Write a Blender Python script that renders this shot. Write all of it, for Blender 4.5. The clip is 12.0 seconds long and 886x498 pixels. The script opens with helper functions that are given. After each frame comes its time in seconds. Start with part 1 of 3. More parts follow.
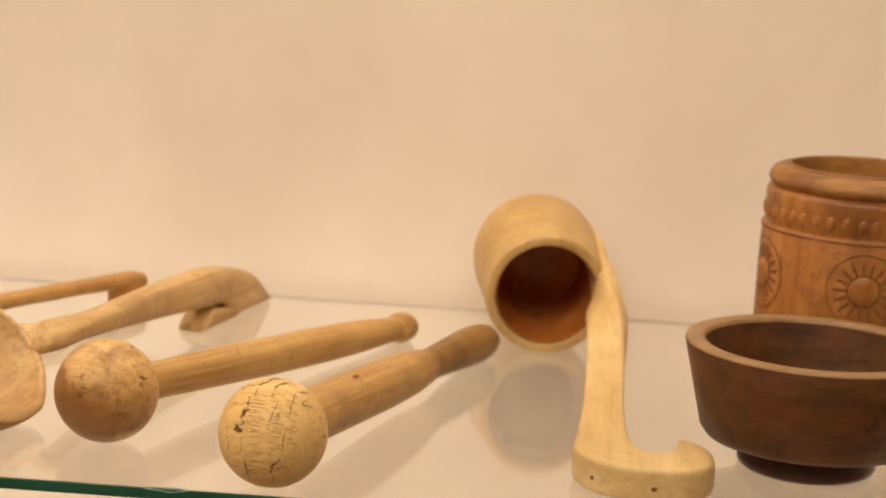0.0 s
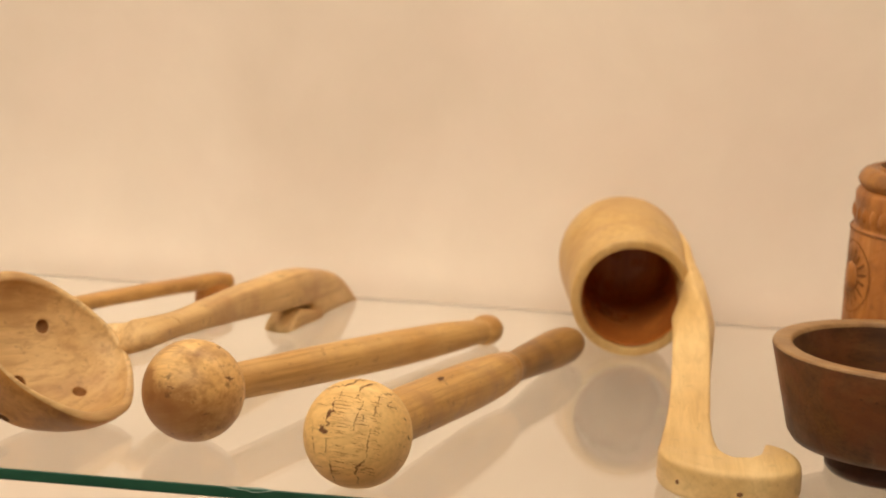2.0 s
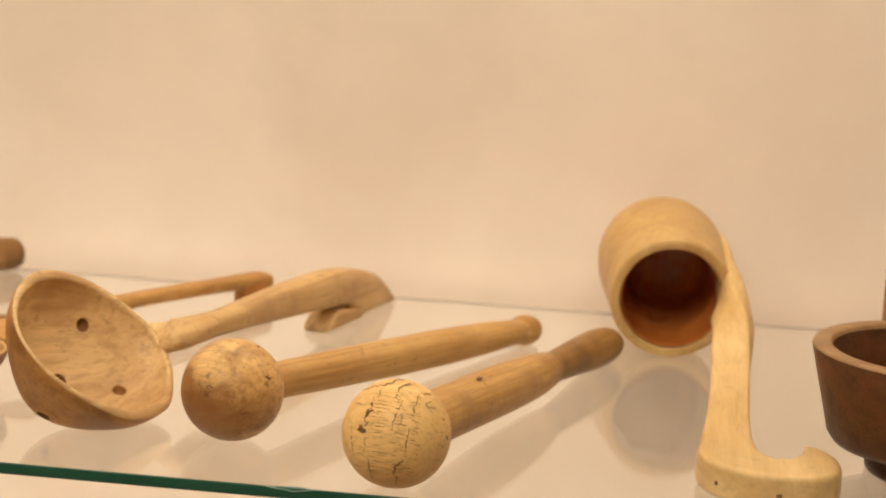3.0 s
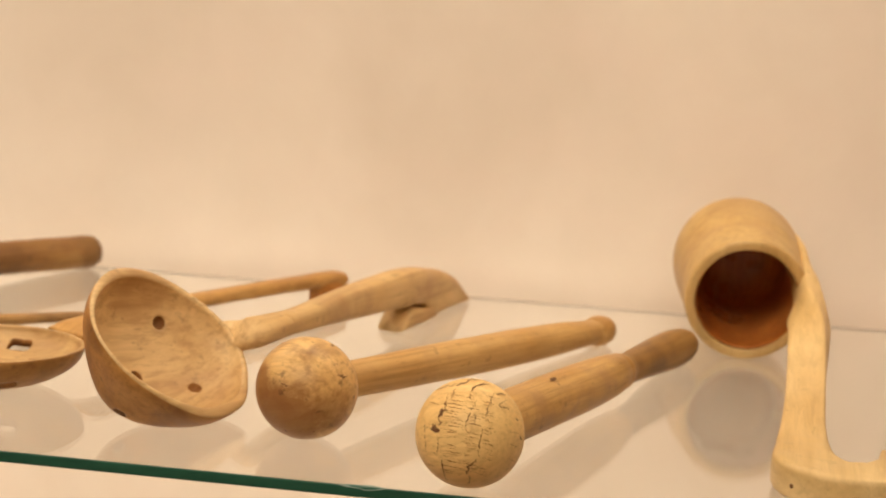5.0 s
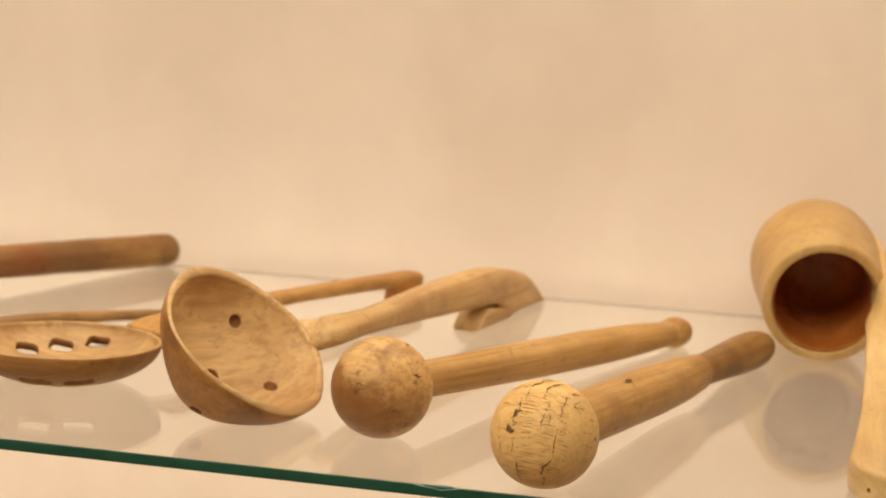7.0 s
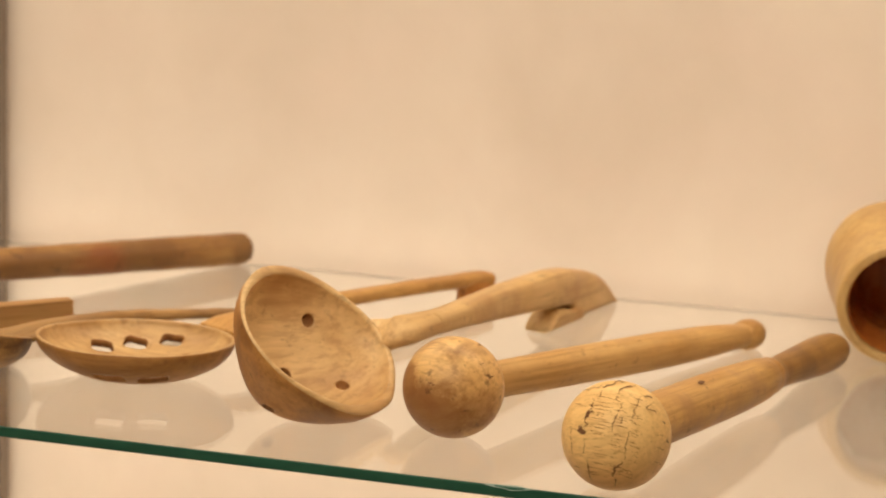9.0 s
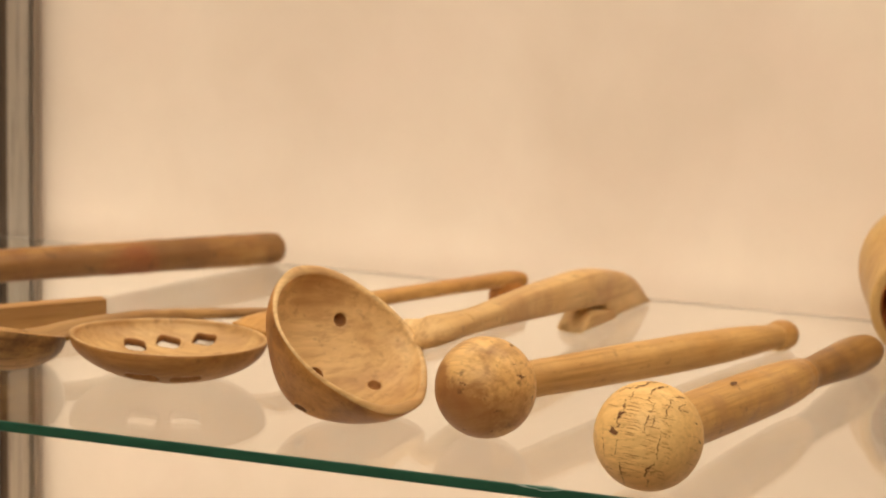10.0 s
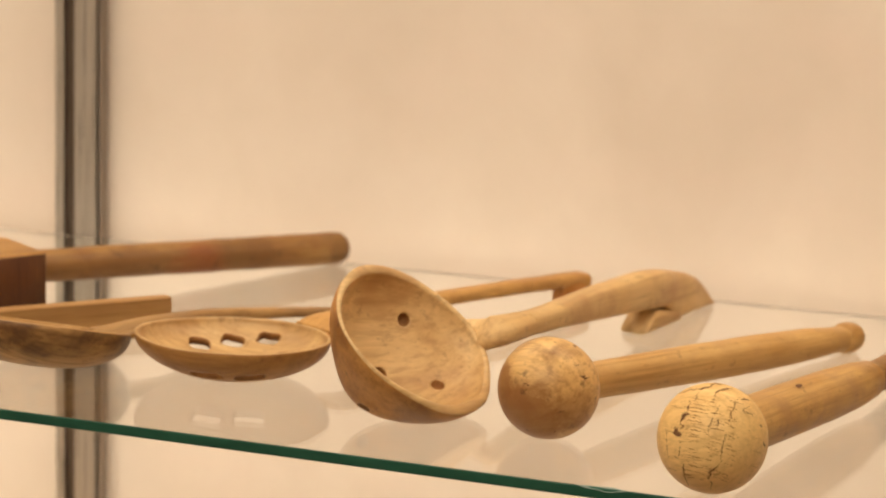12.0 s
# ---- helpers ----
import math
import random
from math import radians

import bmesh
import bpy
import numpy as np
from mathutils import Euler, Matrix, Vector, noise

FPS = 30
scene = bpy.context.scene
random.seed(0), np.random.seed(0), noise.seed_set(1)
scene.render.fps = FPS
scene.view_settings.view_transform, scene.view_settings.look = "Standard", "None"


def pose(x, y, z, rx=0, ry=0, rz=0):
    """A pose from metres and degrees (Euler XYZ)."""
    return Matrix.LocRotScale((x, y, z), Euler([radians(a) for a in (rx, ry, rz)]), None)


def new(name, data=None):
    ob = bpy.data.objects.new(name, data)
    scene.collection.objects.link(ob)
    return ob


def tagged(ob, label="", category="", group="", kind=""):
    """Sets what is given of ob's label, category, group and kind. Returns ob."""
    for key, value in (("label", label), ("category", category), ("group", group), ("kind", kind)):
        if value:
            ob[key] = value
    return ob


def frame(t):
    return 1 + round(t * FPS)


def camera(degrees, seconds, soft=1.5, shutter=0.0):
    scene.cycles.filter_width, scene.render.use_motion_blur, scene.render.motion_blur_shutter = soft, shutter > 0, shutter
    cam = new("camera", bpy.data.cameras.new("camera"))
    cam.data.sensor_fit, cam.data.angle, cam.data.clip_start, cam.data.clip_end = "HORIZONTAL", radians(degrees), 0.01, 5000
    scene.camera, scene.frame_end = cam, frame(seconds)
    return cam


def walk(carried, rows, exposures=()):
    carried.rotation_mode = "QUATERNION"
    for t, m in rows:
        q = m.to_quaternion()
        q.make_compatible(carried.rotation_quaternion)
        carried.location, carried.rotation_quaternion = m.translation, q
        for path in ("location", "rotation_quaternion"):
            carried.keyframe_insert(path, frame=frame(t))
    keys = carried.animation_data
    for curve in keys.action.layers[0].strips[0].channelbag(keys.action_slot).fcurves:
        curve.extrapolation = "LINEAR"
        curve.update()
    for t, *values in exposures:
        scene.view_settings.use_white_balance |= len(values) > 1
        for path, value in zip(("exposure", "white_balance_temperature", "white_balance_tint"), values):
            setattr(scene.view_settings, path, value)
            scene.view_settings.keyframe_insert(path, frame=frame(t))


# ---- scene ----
cam = camera(26.5, 12.0, 2.0)
EYE = 1.325  # lens height over the floor; the glass shelf lies at 1.0
ROWS = [
    (0, 79.219, -3.117, 3.442),
    (0.5, 79.218, -3.070, 4.118),
    (1, 79.204, -3.017, 4.783),
    (1.5, 79.181, -2.963, 5.429),
    (2, 79.153, -2.910, 6.053),
    (2.5, 79.124, -2.860, 6.656),
    (3, 79.094, -2.815, 7.242),
    (5, 78.981, -2.666, 9.522),
    (5.5, 78.955, -2.635, 10.097),
    (6, 78.930, -2.603, 10.677),
    (6.5, 78.905, -2.572, 11.260),
    (7, 78.880, -2.539, 11.842),
    (9, 78.788, -2.405, 14.066),
    (9.5, 78.768, -2.372, 14.572),
    (10, 78.749, -2.339, 15.055),
    (10.5, 78.731, -2.307, 15.522),
    (11, 78.714, -2.273, 15.987),
    (11.5, 78.696, -2.238, 16.470),
    (12, 78.677, -2.198, 17.006),
]
walk(cam, [(t, pose(0, 0, EYE, rx, ry, rz)) for t, rx, ry, rz in ROWS])
cam.data.dof.use_dof = True
cam.data.dof.focus_distance = 1.06
cam.data.dof.aperture_fstop = 9

# ---- light ----
GLASS = 1.0
world = bpy.data.worlds.new("world")
world.use_nodes = True
world.node_tree.nodes["Background"].inputs[0].default_value = (1.0, 0.86, 0.7, 1)
world.node_tree.nodes["Background"].inputs[1].default_value = 0.05
scene.world = world


def area(name, m, w, d, power, colour):
    la = bpy.data.lights.new(name, "AREA")
    la.shape, la.size, la.size_y, la.energy, la.color = "RECTANGLE", w, d, power, colour
    ob = new(name, la)
    ob.matrix_world = m
    return ob


area("case_light", pose(-0.35, 1.27, 1.635, 0, 0, 0), 1.7, 0.12, 4.35, (1.0, 0.918, 0.785))
# added overhead fill that brightens shelf and back panel; its source is invented
area("room_fill", pose(-0.62, -0.5, 2.66, 0, 0, 0), 2.8, 1.2, 48.5, (1.0, 0.918, 0.785))


# ---- materials ----
class Mat:
    """A small helper to write node materials."""

    def __init__(self, name, rough=0.5, metal=0.0, spec=0.5):
        self.m = bpy.data.materials.new(name)
        self.m.use_nodes = True
        self.t = self.m.node_tree
        self.b = self.t.nodes["Principled BSDF"]
        self.b.inputs["Roughness"].default_value = rough
        self.b.inputs["Metallic"].default_value = metal
        self.b.inputs["Specular IOR Level"].default_value = spec
        self.co = self.node("ShaderNodeTexCoord").outputs["Object"]

    def node(self, kind):
        return self.t.nodes.new(kind)

    def link(self, a, b):
        self.t.links.new(a, b)

    def mapped(self, scale, shift=(0, 0, 0), turn=(0, 0, 0)):
        n = self.node("ShaderNodeMapping")
        n.inputs["Scale"].default_value = scale
        n.inputs["Location"].default_value = shift
        n.inputs["Rotation"].default_value = turn
        self.link(self.co, n.inputs["Vector"])
        return n.outputs[0]

    def noise(self, vec, scale, detail=4, rough=0.55, distort=0.0):
        n = self.node("ShaderNodeTexNoise")
        n.inputs["Scale"].default_value = scale
        n.inputs["Detail"].default_value = detail
        n.inputs["Roughness"].default_value = rough
        n.inputs["Distortion"].default_value = distort
        self.link(vec, n.inputs["Vector"])
        return n.outputs["Fac"]

    def ramp(self, fac, stops):
        n = self.node("ShaderNodeValToRGB")
        e = n.color_ramp.elements
        e[0].position, e[0].color = stops[0][0], (*stops[0][1], 1)
        e[1].position, e[1].color = stops[-1][0], (*stops[-1][1], 1)
        for p, c in stops[1:-1]:
            x = e.new(p)
            x.color = (*c, 1)
        self.link(fac, n.inputs["Fac"])
        return n.outputs["Color"]

    def mix(self, fac, a, b, how="MIX"):
        n = self.node("ShaderNodeMix")
        n.data_type, n.blend_type = "RGBA", how
        for sock, v in ((n.inputs[0], fac), (n.inputs[6], a), (n.inputs[7], b)):
            if isinstance(v, bpy.types.NodeSocket):
                self.link(v, sock)
            elif isinstance(v, tuple):
                sock.default_value = (*v, 1)
            else:
                sock.default_value = v
        return n.outputs[2]

    def bump(self, height, strength, dist):
        n = self.node("ShaderNodeBump")
        n.inputs["Strength"].default_value = strength
        n.inputs["Distance"].default_value = dist
        self.link(height, n.inputs["Height"])
        self.link(n.outputs[0], self.b.inputs["Normal"])

    def colour(self, c):
        if isinstance(c, tuple):
            self.b.inputs["Base Color"].default_value = (*c, 1)
        else:
            self.link(c, self.b.inputs["Base Color"])
        return self.m


def wood(name, light, mid, dark, stain, along="x", rough=0.5, stain_amount=0.5, seed=0.0, fleck=0.35, coarse=1.0, blotch=17, spots=0.0, chisel=0.0, tint=(1.075, 0.975, 0.82), streaky=0.32, swirl=0.6, patches=()):
    """Old turned or carved wood: long grain, fine streaks, broad blotches, handling stains and small dark pores. patches: (place, size, amount, tone) of single stains."""
    w = Mat(name, rough, 0.0, 0.3)
    light, mid, dark = [tuple(a * b for a, b in zip(c, tint)) for c in (light, mid, dark)]
    s = {"x": (0.10, 1, 1), "y": (1, 0.10, 1), "z": (1, 1, 0.10)}[along]
    v = w.mapped(s, (seed, seed * 1.7, seed * 0.6))
    grain = w.noise(v, 260 * coarse, 5, 0.6, 0.6)
    rings = w.noise(v, 48 * coarse, 3, 0.5, swirl)
    base = w.ramp(rings, [(0.22, dark), (0.5, mid), (0.8, light)])
    fine = w.ramp(grain, [(0.36, (0.6, 0.53, 0.45)), (0.58, (1, 1, 1))])
    base = w.mix(0.3, base, fine, "MULTIPLY")
    lines = {"x": (0.025, 1, 1), "y": (1, 0.025, 1), "z": (1, 1, 0.025)}[along]
    streak = w.noise(w.mapped(lines, (seed * 0.8, 0.2, seed * 1.3)), 330 * coarse, 4, 0.65, 0.25)
    base = w.mix(streaky, base, w.ramp(streak, [(0.38, (0.5, 0.41, 0.3)), (0.5, (0.92, 0.88, 0.82)), (0.66, (1.0, 1.0, 1.0))]), "MULTIPLY")
    v2 = w.mapped((1, 1, 1), (seed * 2.1, 0.3, seed))
    drift = w.noise(v2, 11, 2, 0.5, 0.2)
    base = w.mix(0.55, base, w.ramp(drift, [(0.36, (0.84, 0.73, 0.57)), (0.62, (1.0, 1.0, 1.0))]), "MULTIPLY")
    blot = w.noise(v2, blotch, 4, 0.6, 0.3)
    mask = w.ramp(blot, [(0.46, (0, 0, 0)), (0.63, (stain_amount,) * 3)])
    base = w.mix(mask, base, stain)
    v3 = w.mapped((s[0] * 2.5 if along == "x" else 1, s[1] * 2.5 if along == "y" else 1, s[2] * 2.5 if along == "z" else 1), (0.7, seed, 0.2))
    pore = w.noise(v3, 420 * coarse, 2, 0.5)
    pm = w.ramp(pore, [(0.66, (0, 0, 0)), (0.74, (fleck,) * 3)])
    base = w.mix(pm, base, (dark[0] * 0.45, dark[1] * 0.4, dark[2] * 0.35))
    for (x, y, z), size, amount, tone in patches:
        far = w.node("ShaderNodeVectorMath")
        far.operation = "DISTANCE"
        w.link(w.co, far.inputs[0])
        far.inputs[1].default_value = (x, y, z)
        ragged = w.node("ShaderNodeMath")
        ragged.operation = "MULTIPLY_ADD"
        w.link(w.noise(v2, 75, 6, 0.7), ragged.inputs[0])
        ragged.inputs[1].default_value = -size * 2.6
        w.link(far.outputs["Value"], ragged.inputs[2])
        base = w.mix(w.ramp(ragged.outputs[0], [(0.0, (amount,) * 3), (max(size * 0.7, 0.002), (0, 0, 0))]), base, tone)
    if spots:
        sp = w.noise(w.mapped((1, 1, 1), (seed, 0.9, 0.1)), 95, 3, 0.65)
        base = w.mix(w.ramp(sp, [(0.62, (0, 0, 0)), (0.7, (spots,) * 3)]), base, (0.07, 0.03, 0.012))
    if chisel:
        hack = w.noise(w.mapped((1, 1, 1), (seed, 0.4, 0.8)), 120, 3, 0.5, 0.8)
        w.bump(hack, chisel, 0.002)
    else:
        w.bump(grain, 0.22, 0.0006)
    rg = w.ramp(blot, [(0.3, (rough + 0.1,) * 3), (0.75, (rough - 0.1,) * 3)])
    w.link(rg, w.b.inputs["Roughness"])
    return w.colour(base)


beech = wood("pale_beech", (0.7, 0.485, 0.22), (0.6, 0.39, 0.158), (0.47, 0.28, 0.1), (0.38, 0.2, 0.07), "z", 0.5, 0.4, 0.0, 0.4, 1.0, 24, 0.3, streaky=0.45)
beech_stained = wood("stained_beech", (0.84, 0.6, 0.29), (0.72, 0.48, 0.21), (0.56, 0.35, 0.135), (0.22, 0.085, 0.023), "x", 0.42, 0.75, 3.6, 0.5, 0.8, 26, 0.6, streaky=0.55, swirl=0.15,
                     patches=[((0.002, 0.015, -0.026), 0.0135, 0.8, (0.27, 0.105, 0.028)), ((-0.014, -0.006, -0.026), 0.008, 0.75, (0.26, 0.1, 0.028)), ((0.025, 0.014, -0.008), 0.008, 0.5, (0.3, 0.125, 0.035))])
cork_wood = wood("cracked_pale_wood", (0.9, 0.66, 0.31), (0.84, 0.59, 0.26), (0.74, 0.49, 0.195), (0.62, 0.38, 0.135), "x", 0.5, 0.35, 5.2, 0.6, streaky=0.3)
handle_wood = wood("handled_wood", (0.72, 0.5, 0.225), (0.6, 0.385, 0.15), (0.47, 0.275, 0.095), (0.36, 0.175, 0.055), "z", 0.43, 0.6, 1.3, 0.45, 1.0, 30, 0.35, streaky=0.45)
grip_wood = wood("worn_grip_wood", (0.45, 0.28, 0.105), (0.34, 0.195, 0.068), (0.22, 0.115, 0.037), (0.14, 0.06, 0.018), "z", 0.42, 0.6, 2.3, 0.5, 1.0, 24, 0.3)
ladle_wood = wood("ladle_wood", (0.8, 0.6, 0.335), (0.69, 0.485, 0.24), (0.53, 0.345, 0.147), (0.38, 0.185, 0.063), "x", 0.48, 0.6, 7.7, 0.3, 0.6, 15, 0.25, tint=(1.04, 0.98, 0.88), streaky=0.4)
dipper_wood = wood("dipper_wood", (0.82, 0.585, 0.29), (0.74, 0.505, 0.23), (0.62, 0.4, 0.16), (0.54, 0.32, 0.115), "y", 0.42, 0.3, 4.4, 0.25, 0.7, 24, 0.12, 0.0, (1.0, 1.0, 0.95), 0.18)
# darker than the handle wood: shade on the room-facing cup is in the colour
shaded_cup_wood = wood("shaded_dipper_cup_wood", (0.69, 0.47, 0.215), (0.61, 0.395, 0.165), (0.5, 0.3, 0.11), (0.4, 0.22, 0.075), "y", 0.42, 0.5, 6.9, 0.25, 0.7, 18, 0.15, tint=(1.0, 0.995, 0.9), streaky=0.15)
inner_wood = wood("red_brown_inner_wood", (0.58, 0.23, 0.058), (0.48, 0.175, 0.042), (0.38, 0.13, 0.03), (0.3, 0.08, 0.018), "y", 0.3, 0.6, 9.1)
bowl_wood = wood("dark_turned_wood", (0.15, 0.072, 0.026), (0.1, 0.046, 0.0155), (0.058, 0.025, 0.008), (0.15, 0.042, 0.011), "x", 0.46, 0.55, 6.6, 0.6, 1.6, 26, 0.6, 0.18, streaky=0.5)
rim_wood = wood("worn_rim_wood", (0.4, 0.26, 0.135), (0.32, 0.2, 0.098), (0.22, 0.125, 0.056), (0.15, 0.07, 0.03), "x", 0.4, 0.5, 8.2)
foot_wood = wood("nearly_black_wood", (0.075, 0.025, 0.009), (0.05, 0.016, 0.006), (0.03, 0.01, 0.004), (0.09, 0.018, 0.007), "x", 0.35, 0.5, 2.9)
jar_wood = wood("carved_jar_wood", (0.49, 0.225, 0.064), (0.39, 0.165, 0.044), (0.26, 0.1, 0.026), (0.15, 0.055, 0.016), "z", 0.4, 0.6, 3.7, 0.35, 0.7, 28, 0.3, 0.35)
carve_dark = wood("dark_carved_groove", (0.33, 0.145, 0.043), (0.26, 0.11, 0.032), (0.19, 0.077, 0.022), (0.12, 0.048, 0.015), "z", 0.6, 0.5, 1.9, 0.4, 1.0, 40)
jar_rim = wood("jar_rim_wood", (0.44, 0.235, 0.082), (0.35, 0.175, 0.055), (0.23, 0.105, 0.032), (0.15, 0.06, 0.018), "x", 0.42, 0.6, 4.9, 0.4, 0.8, 30, 0.3, 0.3)
mallet_wood = wood("mallet_handle_wood", (0.41, 0.25, 0.102), (0.32, 0.18, 0.066), (0.22, 0.112, 0.038), (0.18, 0.07, 0.021), "x", 0.44, 0.6, 5.5, 0.4, 1.0, 22, 0.4, tint=(1.06, 0.98, 0.84),
                   patches=[((0.118, -0.009, 0.009), 0.015, 0.4, (0.25, 0.05, 0.013)), ((0.165, -0.008, 0.014), 0.016, 0.45, (0.14, 0.06, 0.018)), ((0.262, -0.004, 0.016), 0.012, 0.45, (0.16, 0.075, 0.024)), ((0.06, -0.009, 0.012), 0.016, 0.5, (0.2, 0.09, 0.028))])
# pale head and dark face plates: partly stain, partly light and shade as colour
head_top_wood = wood("mallet_head_top_wood", (0.56, 0.36, 0.14), (0.45, 0.27, 0.09), (0.32, 0.17, 0.05), (0.24, 0.1, 0.03), "x", 0.5, 0.5, 4.7, 0.4, 1.0, 22)
head_wood = wood("mallet_head_wood", (0.17, 0.068, 0.017), (0.12, 0.043, 0.01), (0.075, 0.025, 0.006), (0.05, 0.016, 0.005), "z", 0.5, 0.6, 6.1, tint=(1.06, 0.96, 0.8))
plank_wood = wood("planed_wood", (0.55, 0.3, 0.11), (0.46, 0.24, 0.08), (0.36, 0.17, 0.055), (0.32, 0.14, 0.045), "x", 0.5, 0.3, 8.8, tint=(0.96, 1.0, 0.98))
streak_wood = wood("streaked_spoon_wood", (0.6, 0.4, 0.18), (0.4, 0.23, 0.085), (0.15, 0.065, 0.02), (0.09, 0.036, 0.012), "x", 0.5, 0.8, 1.1, 0.6, 1.1, 26, 0.5, tint=(1.06, 0.98, 0.84), streaky=0.8)
ladle_outer = wood("ladle_outer_wood", (0.58, 0.32, 0.105), (0.48, 0.245, 0.075), (0.34, 0.155, 0.044), (0.2, 0.072, 0.019), "x", 0.46, 0.7, 2.7, 0.4, 0.8, 24, 0.4)
slot_outer = wood("slotted_outer_wood", (0.5, 0.29, 0.1), (0.41, 0.22, 0.072), (0.31, 0.155, 0.048), (0.22, 0.09, 0.026), "x", 0.46, 0.5, 4.2, 0.4, 0.9, 26, 0.3, tint=(1.06, 0.96, 0.8))
spoon_handle = wood("spoon_handle_wood", (0.5, 0.33, 0.15), (0.4, 0.245, 0.1), (0.25, 0.14, 0.052), (0.14, 0.065, 0.024), "x", 0.5, 0.6, 3.8, 0.4, 1.0, 16, tint=(1.06, 0.98, 0.84))
spoon_inner = wood("spoon_inner_wood", (0.55, 0.36, 0.16), (0.46, 0.28, 0.11), (0.34, 0.19, 0.07), (0.24, 0.12, 0.04), "x", 0.5, 0.5, 6.4, 0.4, 1.0, 26, 0.3, tint=(1.06, 0.96, 0.8))
slot_wood = wood("slotted_spoon_wood", (0.66, 0.475, 0.245), (0.57, 0.385, 0.18), (0.45, 0.28, 0.112), (0.35, 0.175, 0.056), "x", 0.45, 0.5, 2.2, 0.4, 0.9, 22, 0.3, tint=(1.05, 0.98, 0.88))
slot_handle_wood = wood("slotted_handle_wood", (0.63, 0.4, 0.155), (0.53, 0.315, 0.112), (0.41, 0.22, 0.07), (0.33, 0.15, 0.042), "x", 0.45, 0.5, 2.9, 0.4, 0.9, 22, 0.3)
peg_wood = wood("orange_peg_wood", (0.55, 0.27, 0.075), (0.46, 0.205, 0.052), (0.35, 0.145, 0.035), (0.26, 0.09, 0.022), "x", 0.45, 0.5, 5.8, 0.4, 0.9, 26, 0.3)

crack = Mat("dark_crack", 0.8).colour((0.17, 0.072, 0.023))
fine_crack = Mat("fine_brown_crack", 0.8).colour((0.36, 0.175, 0.055))
# wood for cut walls, darkened so the shade inside holes is in its colour
hole_wood = wood("shaded_cut_edge", (0.38, 0.19, 0.066), (0.29, 0.135, 0.044), (0.2, 0.088, 0.027), (0.12, 0.048, 0.015), "z", 0.7, 0.5, 3.3)

pw = Mat("cream_case_lining", 0.75, 0.0, 0.2)
pn = pw.noise(pw.mapped((1, 1, 1)), 5.5, 5, 0.55, 0.4)
pc = pw.ramp(pn, [(0.3, (0.75, 0.625, 0.497)), (0.55, (0.81, 0.685, 0.553)), (0.75, (0.85, 0.725, 0.585))])
pn2 = pw.noise(pw.mapped((1, 1, 1.6), (3, 1, 2)), 9, 3, 0.5)
pn3 = pw.noise(pw.mapped((1, 1, 0.7), (7, 2, 5)), 16, 3, 0.5, 0.5)
pc = pw.mix(pw.ramp(pn3, [(0.4, (0.18,) * 3), (0.6, (0, 0, 0))]), pc, (0.70, 0.575, 0.44))
pc = pw.mix(pw.ramp(pn2, [(0.5, (0, 0, 0)), (0.75, (0.35,) * 3)]), pc, (0.80, 0.64, 0.52))
pw.bump(pw.noise(pw.mapped((1, 1, 1)), 300, 3), 0.1, 0.0008)
cream = pw.colour(pc)

rw = Mat("room_plaster", 0.85)
room_paint = rw.colour(rw.ramp(rw.noise(rw.mapped((1, 1, 1)), 3), [(0.3, (0.55, 0.47, 0.38)), (0.7, (0.62, 0.54, 0.44))]))
fw = Mat("room_floor", 0.4)
floor_mat = fw.colour(fw.ramp(fw.noise(fw.mapped((1, 8, 1)), 4), [(0.3, (0.16, 0.09, 0.05)), (0.7, (0.24, 0.14, 0.08))]))

gm = Mat("clear_glass", 0.0)
gm.b.inputs["Transmission Weight"].default_value = 1.0
gm.b.inputs["IOR"].default_value = 1.5
glass = gm.colour((0.975, 0.985, 0.97))
ge = Mat("green_glass_edge", 0.35, 0.0, 0.4)
gn = ge.noise(ge.mapped((1, 1, 4)), 40, 3)
glass_edge = ge.colour(ge.ramp(gn, [(0.3, (0.010, 0.062, 0.036)), (0.7, (0.018, 0.09, 0.052))]))
gc = Mat("chipped_glass", 0.3, 0.0, 0.6)
chip_mat = gc.colour((0.2, 0.27, 0.21))

al = Mat("brushed_aluminium", 0.3, 0.55)
aln = al.noise(al.mapped((1, 1, 0.02)), 500, 3)
al.link(al.ramp(aln, [(0.3, (0.24,) * 3), (0.7, (0.4,) * 3)]), al.b.inputs["Roughness"])
steel = al.colour(al.ramp(aln, [(0.3, (0.40, 0.34, 0.27)), (0.7, (0.5, 0.43, 0.345))]))
# same metal toned down: dark reflections on flanges and sides are in the colour
flange = Mat("flange_reflection_metal", 0.4, 0.5).colour((0.26, 0.21, 0.165))
# dark brown for the recesses, with the shade inside them put into the colour
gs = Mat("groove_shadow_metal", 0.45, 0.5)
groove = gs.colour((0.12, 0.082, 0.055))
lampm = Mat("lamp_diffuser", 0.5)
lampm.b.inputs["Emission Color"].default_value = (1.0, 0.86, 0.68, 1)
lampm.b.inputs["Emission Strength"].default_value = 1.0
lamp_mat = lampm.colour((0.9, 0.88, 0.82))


# ---- builders ----
def link_mesh(name, bm, mats, smooth=True):
    bmesh.ops.recalc_face_normals(bm, faces=bm.faces)
    me = bpy.data.meshes.new(name)
    bm.to_mesh(me)
    bm.free()
    for m in mats if isinstance(mats, (list, tuple)) else [mats]:
        me.materials.append(m)
    for p in me.polygons:
        p.use_smooth = smooth
    return new(name, me)


def part(name, bm, mats, parent, label="", smooth=True):
    ob = link_mesh(name, bm, mats, smooth)
    ob.parent = parent
    if label:
        ob["label"] = label
    return ob


